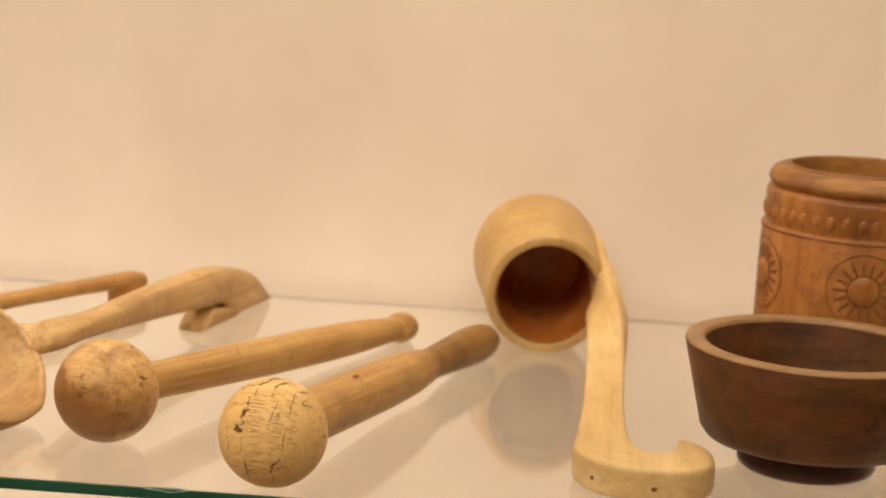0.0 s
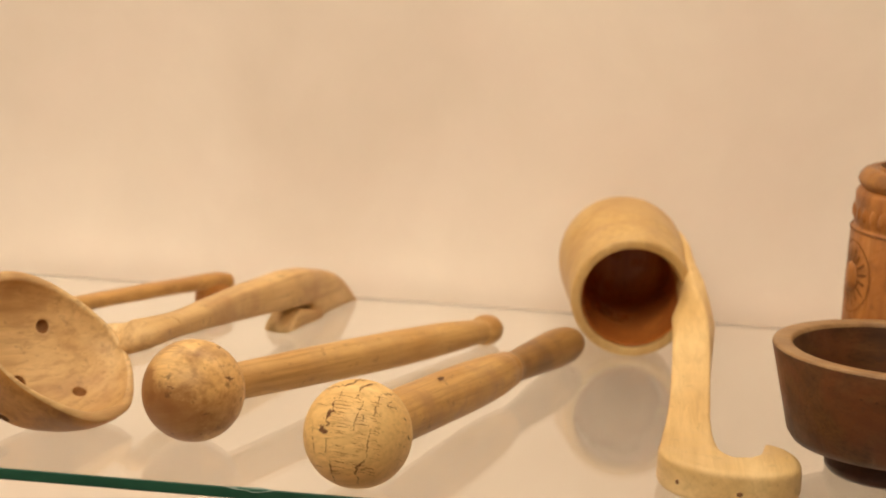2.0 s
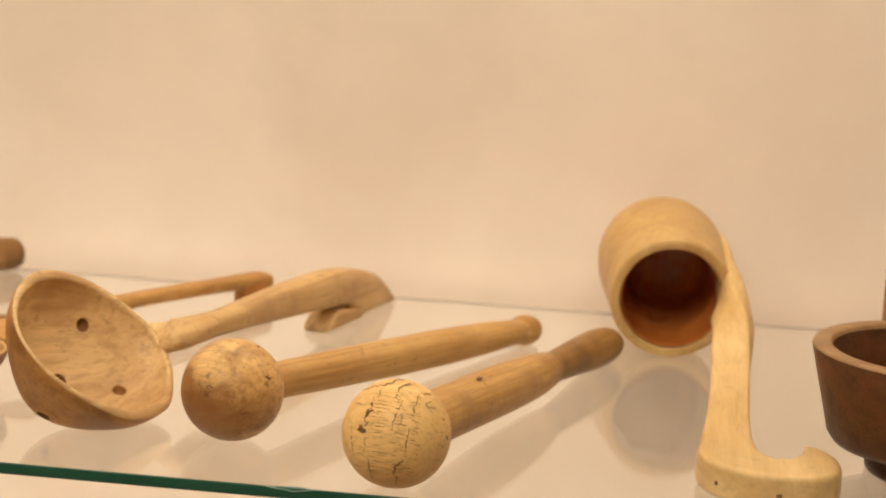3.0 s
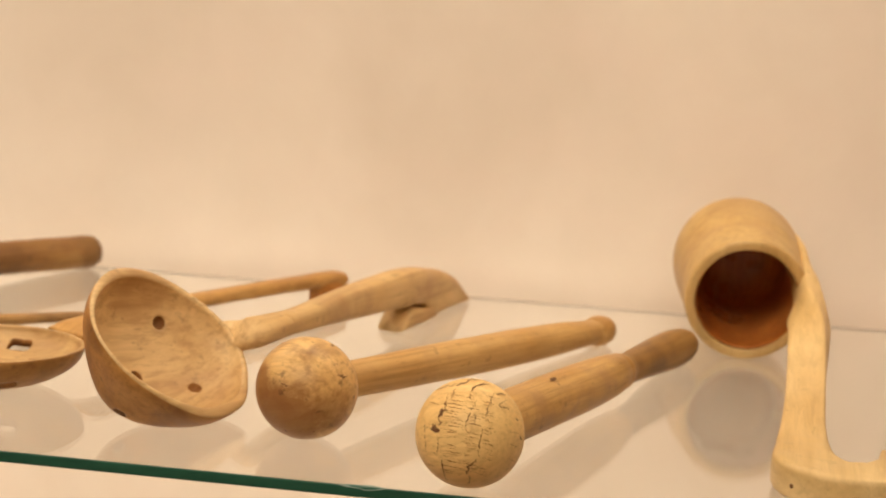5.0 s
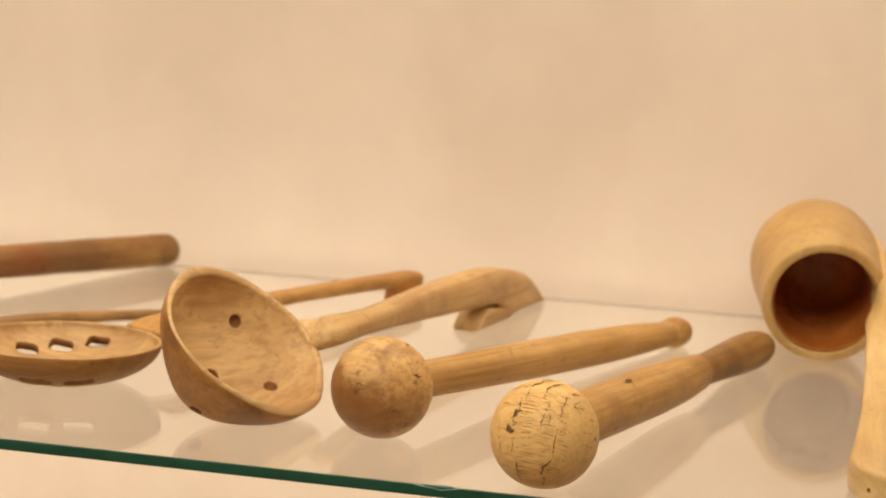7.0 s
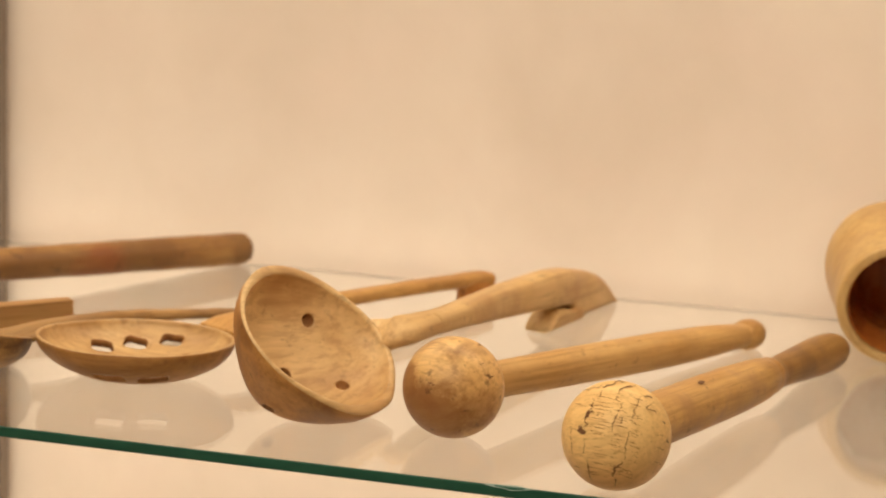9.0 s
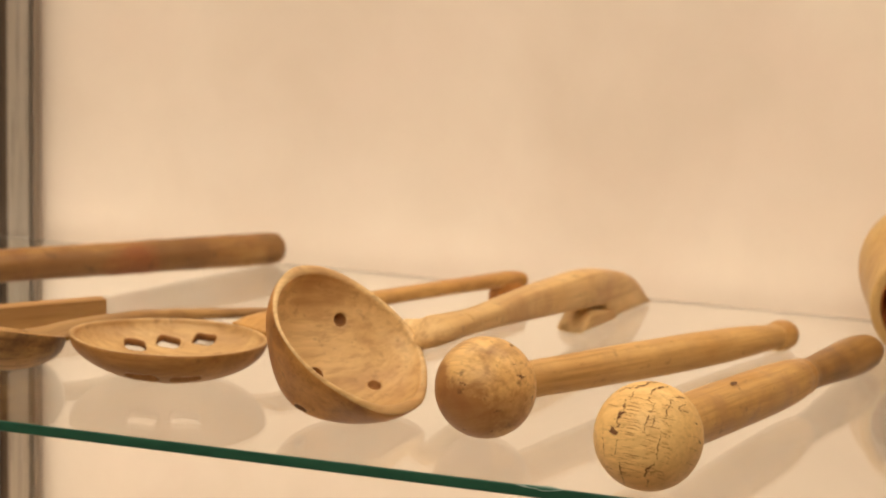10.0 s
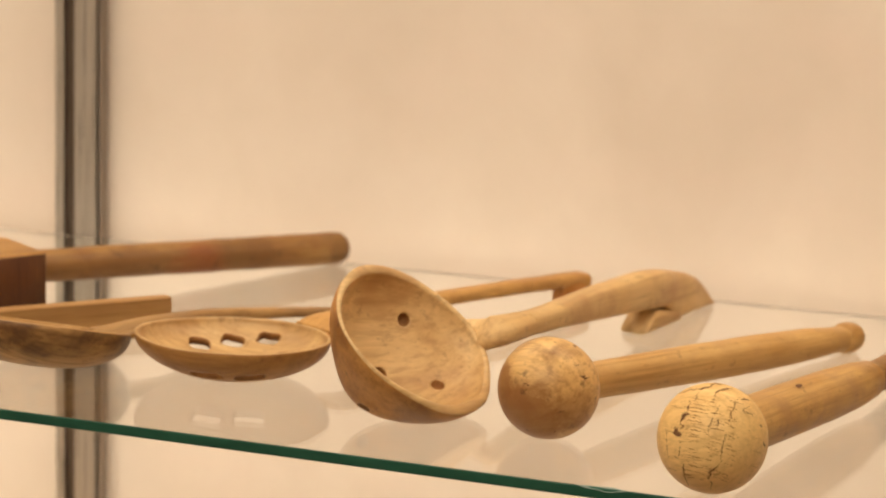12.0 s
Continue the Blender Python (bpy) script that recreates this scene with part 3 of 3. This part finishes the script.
def knot(parent, m, length, along, radius):
    """A dark knot on the upper side of a shaft."""
    inv = m.to_3x3().inverted()
    d = inv @ Vector((0.0, -0.72, 0.69))
    a0 = math.atan2(d.y, d.x)
    bm = bmesh.new()
    ring = []
    for i in range(14):
        g = 2 * math.pi * i / 14
        a, z = a0 + math.sin(g) * 0.0014 / radius, along * length + math.cos(g) * 0.0042
        ring.append(bm.verts.new((math.cos(a) * (radius + 0.0004), math.sin(a) * (radius + 0.0004), z)))
    bm.faces.new(ring)
    part("knot", bm, crack, parent, "small dark knot", False)


knot(masher_a, MA, LA, 0.29, 0.0160)


# ---- dark bowl ----
def dark_bowl():
    t = thing("bowl", pose(0.169, 1.092, GLASS), "dark brown turned wooden bowl on a small foot", "bowl")
    body = [(0.0, 0.0165), (0.05, 0.0165), (0.0612, 0.018), (0.0645, 0.0225), (0.0768, 0.073), (0.0762, 0.0742)]
    part("body", lathe(body, 96, 0, 0, False), bowl_wood, t)
    part("rim", lathe([(0.0766, 0.0737), (0.0762, 0.0748), (0.0745, 0.0753), (0.067, 0.0752), (0.0655, 0.0745), (0.0648, 0.0725)], 96, 0, 0, False), rim_wood, t, "worn lighter rim")
    part("hollow", lathe([(0.0652, 0.0735), (0.062, 0.06), (0.057, 0.04), (0.047, 0.028), (0.03, 0.0245), (0.0, 0.024)], 96, 40), bowl_wood, t)
    part("foot", lathe([(0.0, 0.0), (0.0385, 0.0), (0.0408, 0.0025), (0.041, 0.006), (0.0375, 0.0115), (0.036, 0.017), (0.0, 0.017)], 80, 0, 0, False), foot_wood, t, "nearly black turned foot")


dark_bowl()


# ---- carved jar ----
def carved_jar():
    t = thing("jar", pose(0.222, 1.285, GLASS), "carved brown wooden jar with sun rosettes", "jar")
    R = 0.0675
    outer = [(0.0, 0.0), (R - 0.001, 0.0), (R + 0.0005, 0.004), (R, 0.113), (R - 0.0008, 0.1145), (R - 0.003, 0.116), (R - 0.0015, 0.118), (R - 0.0012, 0.137), (R - 0.0025, 0.1400), (R - 0.006, 0.1415)]
    part("body", lathe(outer, 96, 0, 0.0007, False), jar_wood, t)
    part("rim", lathe([(R - 0.0065, 0.1405), (R - 0.0042, 0.1425), (R - 0.0022, 0.1465), (R - 0.0048, 0.1520), (R - 0.0095, 0.1545), (R - 0.0145, 0.1535), (R - 0.017, 0.148), (R - 0.0185, 0.06), (R - 0.02, 0.02), (0.0, 0.018)], 96, 80, 0.0008), jar_rim, t, "rounded worn rim and hollow")

    def on(a, z, r):
        return Vector((math.sin(a) * r, -math.cos(a) * r, z))

    def petals(a0, z0, n, r0, r1, ring_r):
        """A rosette cut into the side: raised boss, ring groove and rays."""
        for k in range(n):
            bm = bmesh.new()
            g = 2 * math.pi * (k + 0.5) / n
            d, e = Vector((math.cos(g), math.sin(g))), Vector((-math.sin(g), math.cos(g)))
            vs = []
            for q, w in ((r0, 0.0007), ((r0 + r1) / 2, 0.0011), (r1 - 0.001 - 0.003 * ((k * 7) % 5) / 5, 0.0004)):
                for s in (-1, 1):
                    p = d * q + e * w * s
                    vs.append(bm.verts.new(on(a0 + p.x / R, z0 + p.y, R + 0.0008)))
            bm.faces.new((vs[0], vs[1], vs[3], vs[2]))
            bm.faces.new((vs[2], vs[3], vs[5], vs[4]))
            part("ray", bm, carve_dark, t, "", False)
        m = 48
        for q in ((ring_r, ring_r + 0.0009), (r0 - 0.0014, r0 - 0.0004)):
            bm = bmesh.new()
            ring = [[bm.verts.new(on(a0 + math.cos(2 * math.pi * i / m) * r / R, z0 + math.sin(2 * math.pi * i / m) * r, R + 0.0008)) for i in range(m)] for r in q]
            for i in range(m):
                j = (i + 1) % m
                bm.faces.new((ring[0][i], ring[0][j], ring[1][j], ring[1][i]))
            part("rosette_ring", bm, carve_dark, t, "dark carved ring", False)
        bm = bmesh.new()
        prev = None
        for r, h in ((r0 - 0.0015, 0.0), (r0 - 0.003, 0.0016), (0.004, 0.0022), (0.0, 0.0022)):
            ring = [bm.verts.new(on(a0 + math.cos(2 * math.pi * i / m) * max(r, 0.0002) / R, z0 + math.sin(2 * math.pi * i / m) * max(r, 0.0002), R + 0.0004 + h)) for i in range(m)]
            if prev:
                for i in range(m):
                    j = (i + 1) % m
                    bm.faces.new((prev[i], prev[j], ring[j], ring[i]))
            prev = ring
        bm.faces.new(prev)
        part("boss", bm, jar_wood, t)

    view = math.atan2(-0.222, 1.285)
    for k in (-1, 0, 1):
        petals(view + 0.08 + k * 2 * math.pi / 5, 0.0825, 17, 0.0115, 0.0225, 0.024)
    # cut line under the collar and a wavy cut band on the collar
    part("collar_line", lathe([(R + 0.0003, 0.1126), (R + 0.0006, 0.1134), (R + 0.0003, 0.1142)], 96, 0, 0, False), carve_dark, t)
    rnd = random.Random(8)
    for k in range(-16, 16):
        bm = bmesh.new()
        a = view + 2 * math.pi * (k + rnd.uniform(-0.12, 0.12)) / 42
        hi = rnd.uniform(0.0008, 0.0016)
        rows = []
        for r, h in ((1.0, -0.0012), (0.75, 0.45), (0.4, 0.9), (0.05, 1.0)):
            rows.append([bm.verts.new(on(a + math.cos(g) * r * 0.060, 0.1245 + math.sin(g) * r * 0.0062 + math.cos(g) * r * 0.001, R - 0.0016 + max(h, 0) * hi + min(h, 0))) for g in [2 * math.pi * i / 14 for i in range(14)]])
        for p, q in zip(rows, rows[1:]):
            for i in range(14):
                j = (i + 1) % 14
                bm.faces.new((p[i], p[j], q[j], q[i]))
        bm.faces.new(rows[-1])
        part("bead", bm, jar_wood, t)


carved_jar()


# ---- dipper with a hooked handle ----
def dipper():
    t = thing("dipper", pose(0.0, 0.0, GLASS), "pale wooden dipper with deep cup and hooked handle", "dipper")
    m = axes((0.0108, 1.325, 0.0437), (1, 0, 0), (-0.10, 1, 0.106))
    cup = part("cup", lathe([(0.0358, 0.006), (0.0374, 0.0006), (0.0395, 0.0), (0.0426, 0.0005), (0.0442, 0.0026), (0.0447, 0.012), (0.0456, 0.035), (0.0474, 0.062), (0.0484, 0.088), (0.0462, 0.109), (0.0365, 0.129), (0.019, 0.139), (0.0, 0.141)], 80, 90, 0.0004), shaded_cup_wood, t)
    cup.matrix_basis = m
    inner = part("hollow", lathe([(0.0371, 0.0008), (0.0362, 0.004), (0.0356, 0.03), (0.035, 0.062), (0.032, 0.086), (0.02, 0.098), (0.0, 0.1)], 80, 60), inner_wood, t, "red-brown hollow")
    inner.matrix_basis = pose(0.0003, -0.0003, 0.0012) @ m
    path = [(0.0318, 1.437, 0.0775, 0.0060, 0.0040, -66, 2.2), (0.0395, 1.413, 0.0700, 0.0105, 0.0045, -74, 2.2), (0.0458, 1.385, 0.0615, 0.0140, 0.0050, -80, 2.3), (0.0482, 1.360, 0.0555, 0.0152, 0.0060, -84, 2.5), (0.0504, 1.337, 0.0520, 0.0154, 0.0066, -82, 3.0), (0.0513, 1.320, 0.0500, 0.0150, 0.0070, -76, 3.6),
            (0.0508, 1.292, 0.0465, 0.0142, 0.0075, -56, 4.5), (0.0525, 1.257, 0.0400, 0.0132, 0.0078, -28, 6.0), (0.0507, 1.204, 0.0322, 0.0126, 0.0074, -8, 7.0), (0.0490, 1.15, 0.0245, 0.0124, 0.0072, 0, 8.0),
            (0.0472, 1.10, 0.0165, 0.0130, 0.0076, 0, 8.0), (0.0462, 1.058, 0.0125, 0.0155, 0.0095, 0, 7.0), (0.0490, 1.027, 0.0112, 0.0195, 0.0108, 0, 6.0), (0.0670, 1.0125, 0.0108, 0.0185, 0.0106, 0, 6.0),
            (0.0880, 1.0165, 0.0108, 0.0185, 0.0106, 0, 6.0), (0.0962, 1.037, 0.0110, 0.0128, 0.0102, 0, 4.0), (0.0945, 1.054, 0.0114, 0.0062, 0.0090, 0, 4.0), (0.0922, 1.0625, 0.0118, 0.0022, 0.0075, 0, 4.0)]
    part("handle", sweep(path, 150, 40, 4.2, 0.0003), dipper_wood, t, "flat handle bent into a hook")
    for x, y, z, r in ((0.0408, 1.0069, 0.0100, 0.0023), (0.0735, 0.9940, 0.0096, 0.0021)):
        bm = bmesh.new()
        bmesh.ops.create_icosphere(bm, subdivisions=2, radius=r)
        for v in bm.verts:
            v.co = Vector((v.co.x * (1 + 0.3 * noise.noise(v.co * 900)) + x, v.co.y * 0.5 + y, v.co.z * 0.75 + z))
        part("pit", bm, crack, t, "small dark pit")


dipper()


# ---- strainer ladle ----
def strainer():
    c, e1, n = Vector((-0.3297, 1.0602, 0.0470)), Vector(((0.7417, 0.0817, -0.6657))), Vector(((0.6697, -0.1441, 0.7285)))
    e2 = n.cross(e1).normalized()
    hd = (e1 * 0.46 + e2 * 0.888).normalized()
    m = axes(c, hd, n)
    t = thing("strainer_ladle", pose(0, 0, GLASS), "pale wooden strainer ladle with pierced deep bowl", "ladle")
    b = part("bowl", bowl_shell(0.0571, 0.043, 0.0072, 1.75, 1.0, 0.09, n=30, lip=0.12, lean=(-0.024, -0.012), sharp=5, bend=3.0, edge=(0.55, 0.3, 1.0), heel=0.13), [ladle_wood, ladle_outer], t)
    b.matrix_basis = m
    holes = []
    # the first three stop inside the wall; dark bottoms stand for shaded depth
    for x, y, z, deep in ((0.0290, -0.0192, -0.0232, 0.0030), (0.0265, 0.0286, -0.0190, 0.0030), (-0.0025, -0.0008, -0.0375, 0.0040), (-0.0325, -0.0235, -0.0315, 0.012)):
        p = Vector((x, y, z))
        d = Vector((x * 0.6, y * 0.6, z * 1.4)).normalized()
        holes.append(rod(p - d * 0.012, p + d * deep, 0.0043))
    pierce(b, holes)
    joint, way = (-0.2954, 1.128), (0.2462, 0.9692)
    side = n.cross(hd).normalized()
    p0, p1 = c + hd * 0.0600 + side * 0.004 - n * 0.0038, c + hd * 0.0662 + side * 0.0035 - n * 0.0036
    neck = [(*p0, 0.0135, 0.0026, -42), (*p1, 0.0138, 0.0048, -38), (-0.2964, 1.1240, 0.0408, 0.0118, 0.0070, -25), (-0.2905, 1.1474, 0.0395, 0.0112, 0.0076, -8), (-0.2843, 1.1716, 0.0380, 0.0101, 0.0076, 0)]
    grain_along(part("neck", sweep(neck, 40, 36, 2.6, 0.0003, round_ends=False), ladle_wood, t), (0.246, 0.969, -0.04))
    rows = [(0.030, 0, 0.0315, 0.0462, 0.0104, 0), (0.056, 0, 0.0298, 0.0448, 0.0100, 0), (0.096, 0, 0.0265, 0.0455, 0.0100, 0), (0.139, 0, 0.0228, 0.0460, 0.0105, 0), (0.184, 0, 0.0190, 0.0450, 0.0113, 0), (0.214, 0, 0.0162, 0.0440, 0.0120, 0), (0.238, 0, 0.0138, 0.0416, 0.0123, 0), (0.247, 0, 0.0060, 0.0402, 0.0123, 0), (0.258, 0, 0.0006, 0.0380, 0.0123, 0), (0.277, 0, 0.0004, 0.0338, 0.0121, 0), (0.296, 0, 0.0004, 0.0268, 0.0114, 0), (0.313, 0, 0.0004, 0.0155, 0.0106, 0), (0.327, 0, 0.0004, 0.0036, 0.0100, 0)]
    grain_along(part("handle", slab(joint, way, rows, 110, 40, 3.4), ladle_wood, t), (0.246, 0.969, -0.04))
    rows = [(0.2090, 0, 0.0004, 0.0146, 0.0106, -1.4), (0.2112, 0, 0.0002, 0.0148, 0.0113, -1.4), (0.224, 0, 0.0002, 0.0138, 0.0117, -0.6), (0.238, 0, 0.0002, 0.0118, 0.0118, 0), (0.258, 0, 0.0002, 0.0105, 0.0118, 0)]
    grain_along(part("hook", slab(joint, way, rows, 30, 32, 5.0), ladle_wood, t, "prong carved back under the handle"), (0.246, 0.969, 0))


strainer()


# ---- slotted spoon ----
def slotted():
    t = thing("slotted_spoon", pose(0, 0, GLASS), "wooden slotted spoon with round shallow bowl and hooked handle", "spoon")
    m = axes((-0.4610, 1.0890, 0.0280), (1, 0, 0), (0.0, 0.05, 1))
    b = part("bowl", bowl_shell(0.0610, 0.0275, 0.0026, 2.0, 1.02, -0.075, lip=0.1, sharp=7, bottom=0.0062), [slot_wood, slot_outer], t)
    b.matrix_basis = m
    cut = []
    for x, y, w, d, g in ((-0.036, 0.026, 0.0072, 0.0065, 30), (-0.019, 0.0415, 0.0078, 0.0058, 10), (0.003, 0.0500, 0.0080, 0.0045, -5), (0.001, -0.046, 0.0105, 0.0050, 0), (0.0265, -0.038, 0.0095, 0.0048, 26), (-0.004, 0.022, 0.0035, 0.003, 0), (0.019, 0.032, 0.0035, 0.003, 0), (-0.034, -0.019, 0.0035, 0.002, 0), (-0.018, -0.004, 0.0058, 0.0042, 0)):
        bx = box_bm(-w, w, -d, d, -0.06, -0.0005, min(w, d) * 0.8, 4)
        turn = Matrix.Rotation(radians(g), 4, "Z")
        for v in bx.verts:
            v.co = turn @ v.co + Vector((x, y, 0))
        cut.append(bx)
    pierce(b, cut)
    path = [(-0.4235, 1.1410, 0.0243, 0.0235, 0.0026, 0), (-0.4180, 1.1510, 0.0275, 0.0200, 0.0036, 0), (-0.4095, 1.1690, 0.0290, 0.0125, 0.0048, 0), (-0.3935, 1.2128, 0.0278, 0.0080, 0.0055, 0), (-0.3717, 1.2628, 0.0262, 0.0072, 0.0054, 0), (-0.3476, 1.3131, 0.0243, 0.0072, 0.0054, 0), (-0.3250, 1.3609, 0.0218, 0.0074, 0.0056, 0), (-0.3092, 1.3974, 0.0195, 0.0080, 0.0060, 0), (-0.3036, 1.4070, 0.0175, 0.0080, 0.0062, 0)]
    grain_along(part("handle", sweep(path, 80, 28, 2.6, 0.0003), slot_handle_wood, t), (0.6, 0.8, 0))
    part("hook", sweep([(-0.3104, 1.3934, 0.0200, 0.0072, 0.0165, 0), (-0.3104, 1.3934, 0.0130, 0.0075, 0.0160, 0), (-0.3114, 1.3924, 0.0, 0.0070, 0.0145, 0)], 18, 32, 4.0, 0.0003, (0.415, 0.910, 0.0), False), peg_wood, t, "square peg under the end of the handle")


slotted()


# ---- plain spoon ----
def plain_spoon():
    t = thing("spoon", pose(0, 0, GLASS), "dark-streaked wooden spoon with deep bowl on glass", "spoon")
    m = axes((-0.585, 1.060, 0.0285), (0.6, 0.8, 0), (0.02, 0.27, 1))
    b = part("bowl", bowl_shell(0.057, 0.0275, 0.0034, 2.3, 1.0, 0.06, lip=0.15), [spoon_inner, streak_wood], t)
    b.matrix_basis = m
    path = [(-0.5560, 1.085, 0.0185, 0.018, 0.0030, 0), (-0.5350, 1.108, 0.0212, 0.0150, 0.0046, 0), (-0.5225, 1.135, 0.0210, 0.0088, 0.0054, 0), (-0.5073, 1.1812, 0.0165, 0.0062, 0.005, 0), (-0.4849, 1.2313, 0.0100, 0.006, 0.0036, 0), (-0.4601, 1.2616, 0.0068, 0.006, 0.0034, 0), (-0.43, 1.295, 0.0042, 0.0065, 0.0036, 0)]
    grain_along(part("handle", sweep(path, 60, 24, 2.5, 0.0004), spoon_handle, t), (0.5, 0.86, 0))


plain_spoon()


# ---- flat paddle and mallet ----
def paddle():
    p, q = Vector((-0.5571, 1.2001, 0)), Vector((-0.6438, 1.1107, 0))
    d = (q - p).normalized()
    s = Vector((-d.y, d.x, 0))
    if s.y < 0:
        s = -s
    t = thing("paddle", axes((p.x, p.y, GLASS), d, (0, 0, 1)), "flat planed wooden paddle lying on the shelf", "paddle")
    part("blade", box_bm(0, 0.26, -0.012, 0.0, 0, 0.02, 0.001), plank_wood, t, "", False)


paddle()


def mallet():
    tip, root = Vector((-0.5245, 1.456, 0.0138)), Vector((-0.6678, 1.2346, 0.027))
    d = (tip - root).normalized()
    t = thing("mallet", axes((root.x, root.y, GLASS), d, (0, 0, 1)), "brown wooden mallet with square head and long round handle", "mallet")
    ln = (tip - root).length
    dz = tip.z - root.z
    path = [(-0.05, 0, 0.0275, 0.0118, 0.0118, 0), (0.0, 0, 0.0265, 0.0122, 0.0122, 0), (ln * 0.4, 0, 0.0265 + dz * 0.4, 0.0128, 0.0128, 0), (ln * 0.8, 0, 0.0265 + dz * 0.8, 0.0136, 0.0134, 0), (ln - 0.008, 0, 0.0138, 0.0136, 0.0134, 0), (ln - 0.003, 0, 0.0138, 0.0132, 0.0130, 0)]
    part("handle", sweep(path, 70, 32, 2.1, 0.0005), mallet_wood, t, "reddish stained round handle")
    head = part("head", box_bm(-0.12, -0.024, -0.03, 0.035, 0, 0.0445, 0.003, 3), head_top_wood, t, "square brown head")
    # thin dark plates carry the stain together with the shade on these sides
    part("stained_shaded_face", box_bm(-0.1185, -0.0255, -0.0312, -0.0298, 0.0015, 0.043, 0.0005, 1), head_wood, head, "face nearly black from stain and painted-in shade")
    part("stained_shaded_face", box_bm(-0.1212, -0.1198, -0.0285, 0.0335, 0.0015, 0.043, 0.0005, 1), head_wood, head, "face nearly black from stain and painted-in shade")


mallet()
